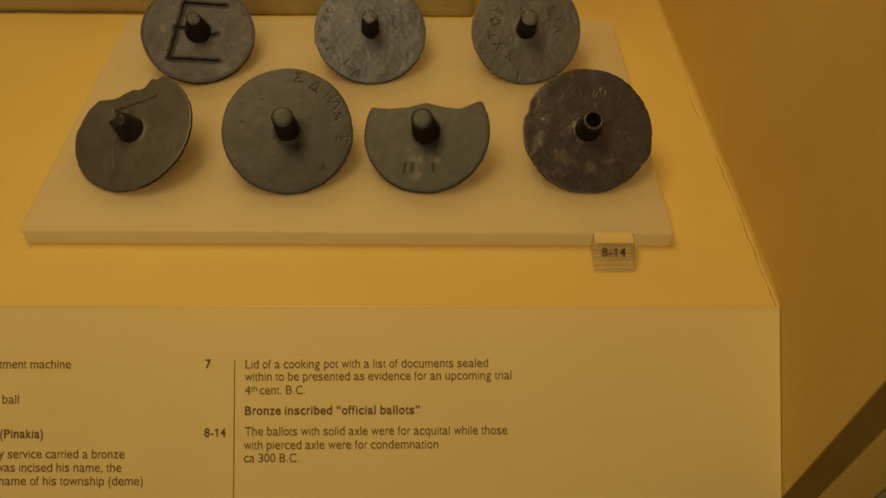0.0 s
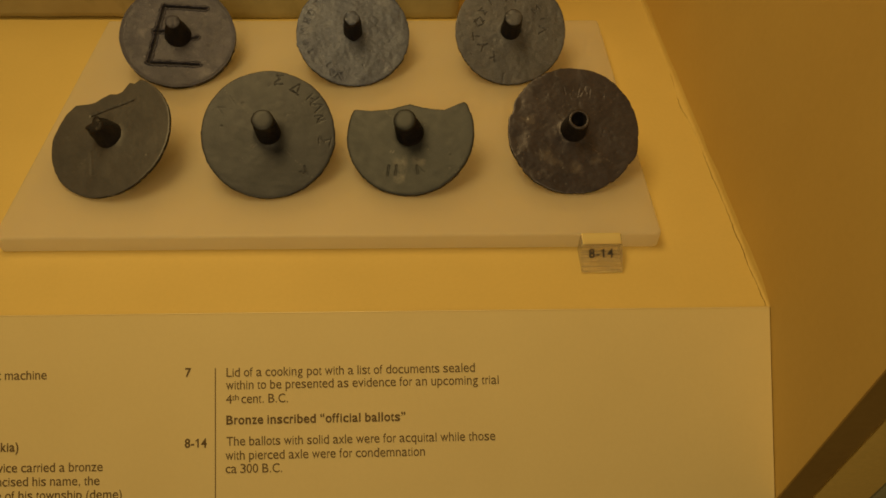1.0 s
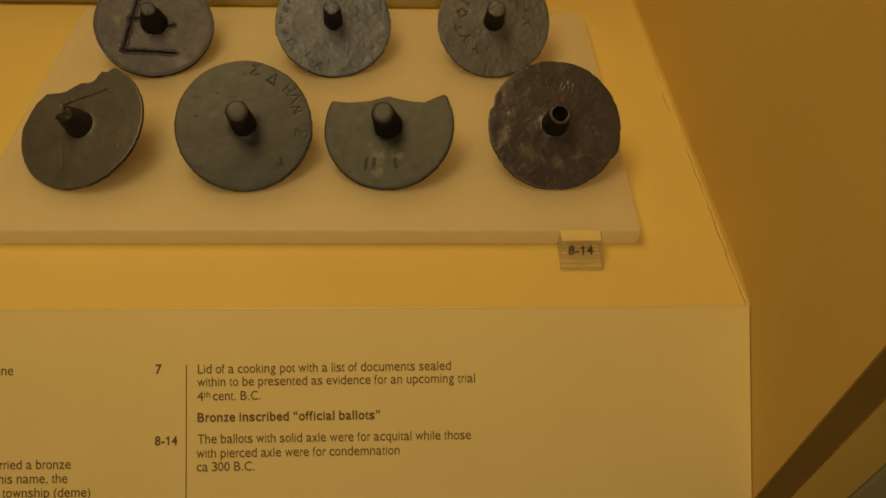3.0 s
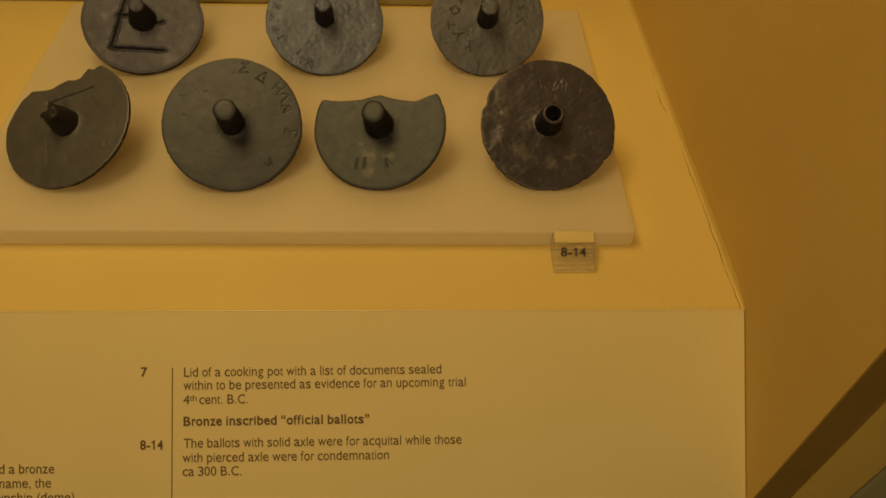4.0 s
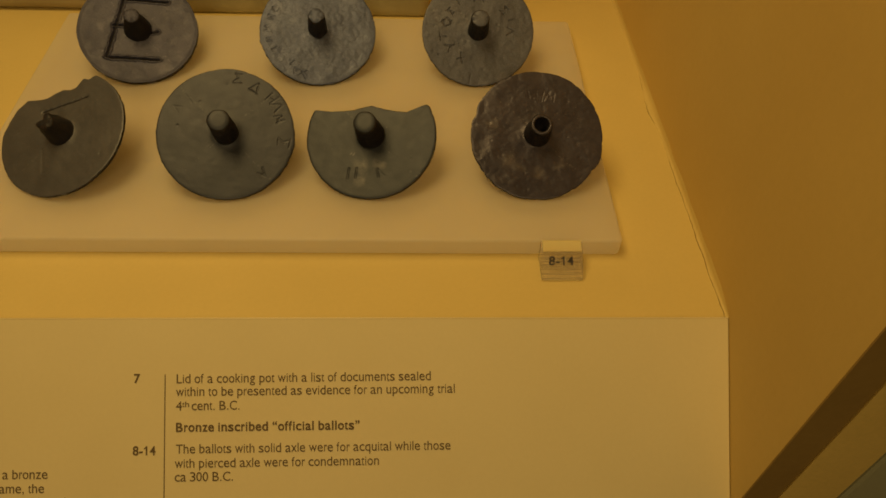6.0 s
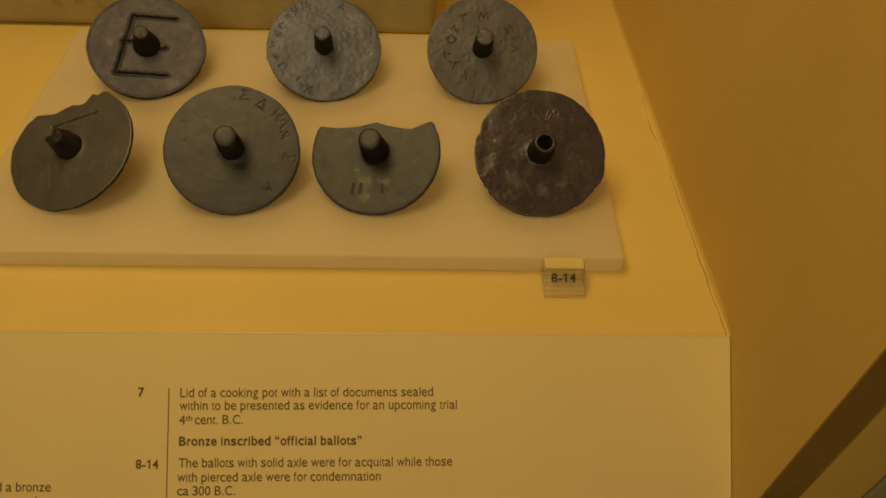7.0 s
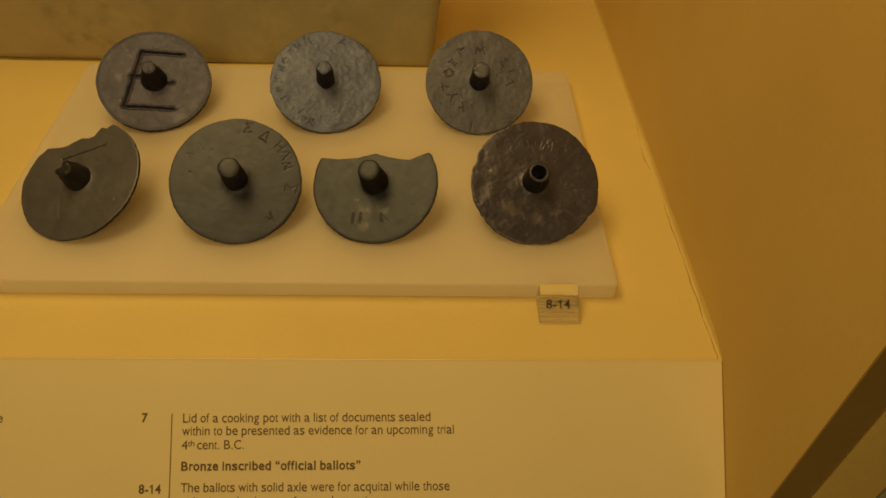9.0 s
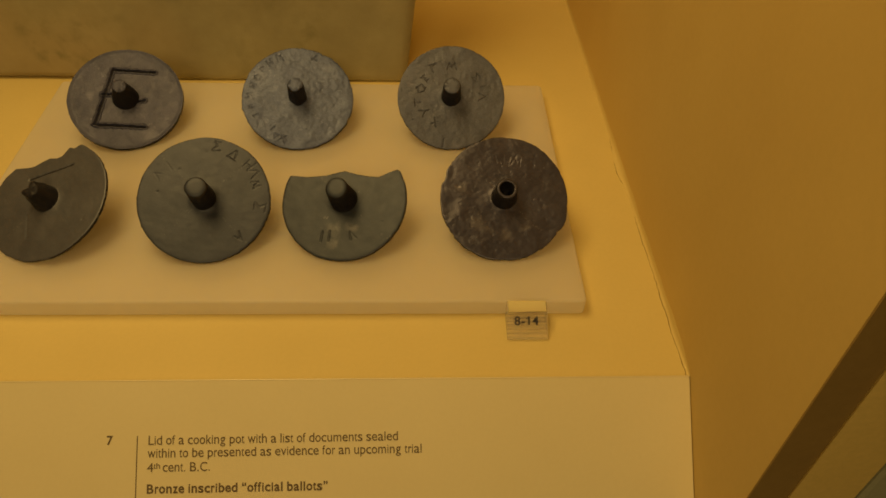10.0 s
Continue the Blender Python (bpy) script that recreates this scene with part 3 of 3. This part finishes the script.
    me.from_pydata(verts, [], faces)
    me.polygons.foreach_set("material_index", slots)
    me.polygons.foreach_set("use_smooth", [True] * len(faces))
    me.update()
    return me


def axle_mesh(low, high, r_low, r_base, r_tip, seed, hole=0.0, sides=28, ragged=0.0, square=0.0, lean=(0.0, 0.0), notch=None):
    """A cast peg through the disc: turned rings with an uneven skin, a rounded or broken end, or a pierced one."""
    rnd = random.Random(seed)
    prof = [(-low, r_low * 0.8), (-low + 0.0006, r_low), (0, r_base), (high * 0.25, r_base * 0.75 + r_tip * 0.25), (high * 0.5, (r_base + r_tip) / 2),
            (high * 0.8, r_tip * 1.02), (high - 0.0007, r_tip), (high - 0.0002, r_tip * 0.93), (high, r_tip * 0.84)]
    prof += [(high, hole * 1.08), (high - 0.0004, hole), (high * 0.2, hole * 0.9)] if hole else [(high + 0.0001, r_tip * 0.5)]
    bm = bmesh.new()
    rings = []
    for z, r in prof:
        ring = []
        for j in range(sides):
            a = 2 * math.pi * j / sides
            k = 1 + 0.035 * noise.noise((math.cos(a) * 1.7 + seed, math.sin(a) * 1.7, z * 260)) - square * 0.14 * (1 - abs(math.cos(2 * a)))
            dz = ragged * noise.noise((math.cos(a) * 2 + seed * 3, math.sin(a) * 2, 4)) if z > high * 0.6 else 0
            if notch is not None and z > 0:
                off = (math.degrees(a) - notch + 180) % 360 - 180
                k *= 1 + min(1.0, z / high * 1.4) * (0.34 * math.exp(-((abs(off) - 48) / 17) ** 2) - 0.42 * math.exp(-(off / 26) ** 2))
            f = max(z, 0) / high
            ring.append(bm.verts.new((r * k * math.cos(a) + lean[0] * f, r * k * math.sin(a) + lean[1] * f, z + dz)))
        rings.append(ring)
    for a, b in zip(rings, rings[1:]):
        for j in range(sides):
            bm.faces.new((a[j], a[(j + 1) % sides], b[(j + 1) % sides], b[j]))
    bm.faces.new(rings[0][::-1])
    bm.faces.new(rings[-1])
    return bm


def ballot(label, centre, n, R, high, mat, seed, axle, tip=None, **disc):
    n = Vector(n).normalized()
    u = Vector((1, 0, 0))
    u = (u - n * u.dot(n)).normalized()
    v = n.cross(u)
    m = Matrix((u, v, n)).transposed().to_4x4()
    m.translation = centre
    ob = thing("bronze_ballot", label, "ballot", m, "bronze ballots on the slab")
    me = disc_mesh(R, seed, **disc)
    me.materials.append(mat)
    me.materials.append(SHADE_DARK)
    d = new("disc", me)
    d.parent = ob
    tilt = math.acos(n.z)
    r_low = 0.0032
    low = (centre[2] - SLAB) / n.z - r_low * 0.8 * math.tan(tilt) - 0.0002
    ax = part("axle", axle_mesh(low, high, r_low, seed=seed, **axle), AXLE, ob, smooth=True)
    ax.data.materials.append(tip or mat)
    # End faces take the tip metal; the sides keep their painted shade.
    for f in ax.data.polygons:
        if f.center.z > high - 0.0009 and f.normal.z > 0.6:
            f.material_index = 1
    return ob


MM = 0.001
ballot("dark bronze ballot disc deeply incised with a large E", (-0.2641, 0.1639, 0.9247), (0.150, -0.495, 0.856), 0.0290, 0.0150, BRONZE_DARK, 11,
       dict(r_base=0.0070, r_tip=0.0038, ragged=0.0012),
       strokes=[tuple(c * MM for c in k[:4]) + k[4:] for k in ((-8.2, 16.1, 13.0, 16.4), (-8.2, 16.1, -13.5, -16.3, 0.8), (-13.5, -16.3, 11.4, -16), (-12, 1.4, -6, 1.6, 0.8), (5, -1.8, 9.4, -0.6, 0.7))],
       width=0.00055, depth=0.0009, rough_rim=0.0035, lip=0.0005, dark=2.2, burr=0.7, thick=0.0022, relief=0.00009)
ballot("pale grey bronze ballot disc with worn rim letters", (-0.1729, 0.1639, 0.9253), (0.089, -0.535, 0.840), 0.0292, 0.0165, BRONZE_PALE, 22,
       dict(r_base=0.0050, r_tip=0.0042, ragged=0.0020, square=0.8, sides=16),
       strokes=letters([("P", 310, 24.5), ("H", 322, 25), ("M", 335, 25), ("O", 297, 24), ("H", 284, 24.5), ("M", 270, 25), ("H", 256, 25), ("I", 244, 24), ("I", 214, 22), ("X", 196, 24.5), ("D", 205, 25), ("A", 20, 25)], 0.0034),
       width=0.0003, depth=0.00026, rough_rim=0.008, relief=0.00016, pits=80)
ballot("grey-brown bronze ballot disc inscribed with Greek letters", (-0.0911, 0.1615, 0.9274), (-0.004, -0.628, 0.778), 0.0284, 0.0180, BRONZE_GREY, 33,
       dict(r_base=0.0054, r_tip=0.0044, ragged=0.0007),
       strokes=letters([("X", 212, 16.5), ("Y", 241, 16), ("T", 261, 18), ("O", 286, 17), ("S", 306, 17.3), ("P", 332, 19), ("M", 2, 17), ("S", 52, 17.2), ("I", 70, 18.4), ("L", 89, 16.8), ("I", 190, 25)], 0.0042) + [(-0.0203, -0.0122, -0.0201, -0.0120)],
       width=0.0003, depth=0.00032, rough_rim=0.005, dark=3.3, pits=30)
ballot("broken greenish bronze ballot disc with chipped upper edge", (-0.2748, 0.0827, 0.9232), (-0.222, -0.404, 0.887), 0.0295, 0.0108, BRONZE_OLIVE, 44,
       dict(r_base=0.0066, r_tip=0.0036, ragged=0.0008, sides=48, notch=138), tip=AXLE,
       limit=broken_edge([(-29.5, 3), (-27.6, 8.5), (-24.8, 13.8), (-20.4, 17.9), (-14, 17.6), (-10.4, 18), (-6, 20.2), (-3.1, 21.4), (0.5, 20.9), (3.2, 21.8), (4.8, 24), (6.3, 25.9), (9, 25.2), (13, 27.5), (20, 34)]),
       strokes=[(-0.0112, 0.0111, 0.0099, 0.0164), (-0.0083, -0.0075, -0.0061, -0.0182, 0.4)], width=0.0007, depth=0.00028, rough_rim=0.005, pits=4, dark=2.9, collar=0.0058, thick=0.0016, relief=0.00006)
ballot("whole green-grey bronze ballot disc with letters round its rim", (-0.2036, 0.0801, 0.9256), (0.089, -0.542, 0.836), 0.0290, 0.0180, BRONZE_GREEN, 55,
       dict(r_base=0.0055, r_tip=0.0047),
       strokes=letters([("S", 9.6, 25.3), ("D", 29, 24.6), ("H", 49, 25, 0.6), ("L", 59, 24.6, 0.8), ("M", 72, 23.4), ("S", 98, 24.6, 0.55), ("A", 137, 23.6), ("I", 313, 22, 0.35), ("L", 297, 23.4, 0.3)], 0.0042),
       width=0.00024, depth=0.00024, rough_rim=0.0055, relief=0.000035, dark=3.0, pits=3, thick=0.0023)
ballot("half-broken bronze ballot disc with a scalloped upper break", (-0.1414, 0.0813, 0.9238), (-0.109, -0.495, 0.862), 0.0285, 0.0163, BRONZE_HALF, 66,
       dict(r_base=0.0064, r_tip=0.0049), limit=broken_edge([(-40, 9), (-27, 11.4), (-24.9, 12.8), (-17.3, 11.7), (-8.6, 12.0), (-4, 13.1), (0, 13.9), (5.3, 12.1), (11, 10.8), (15.6, 10.3), (20, 12.1), (24.1, 13.6), (25.9, 12.2), (40, 8)]),
       strokes=[tuple(c * MM for c in k[:4]) + k[4:] for k in ((-9.4, -14.6, -10, -19.5), (-6, -14.7, -6.6, -19.5), (3.0, -15.2, 3.5, -19.2), (3.5, -15.6, 6, -18.4, 0.5))], width=0.00038, depth=0.00015, rough_rim=0.004, relief=0.000035, pits=3, thick=0.0023)
ballot("brown corroded bronze ballot disc with a pierced axle", (-0.0694, 0.0811, 0.9251), (0.010, -0.54, 0.841), 0.0289, 0.0140, BRONZE_BROWN, 77,
       dict(r_base=0.0060, r_tip=0.0047, hole=0.0031),
       strokes=letters([("I", 350, 18.2), ("H", 5, 17.7, 0.6), ("M", 20, 18.4)], 0.0042), width=0.0003, depth=0.00012, pits=60, rough_rim=0.008, relief=0.00019, chips=[(160, 5, 0.03), (-22, 9, -0.025)])
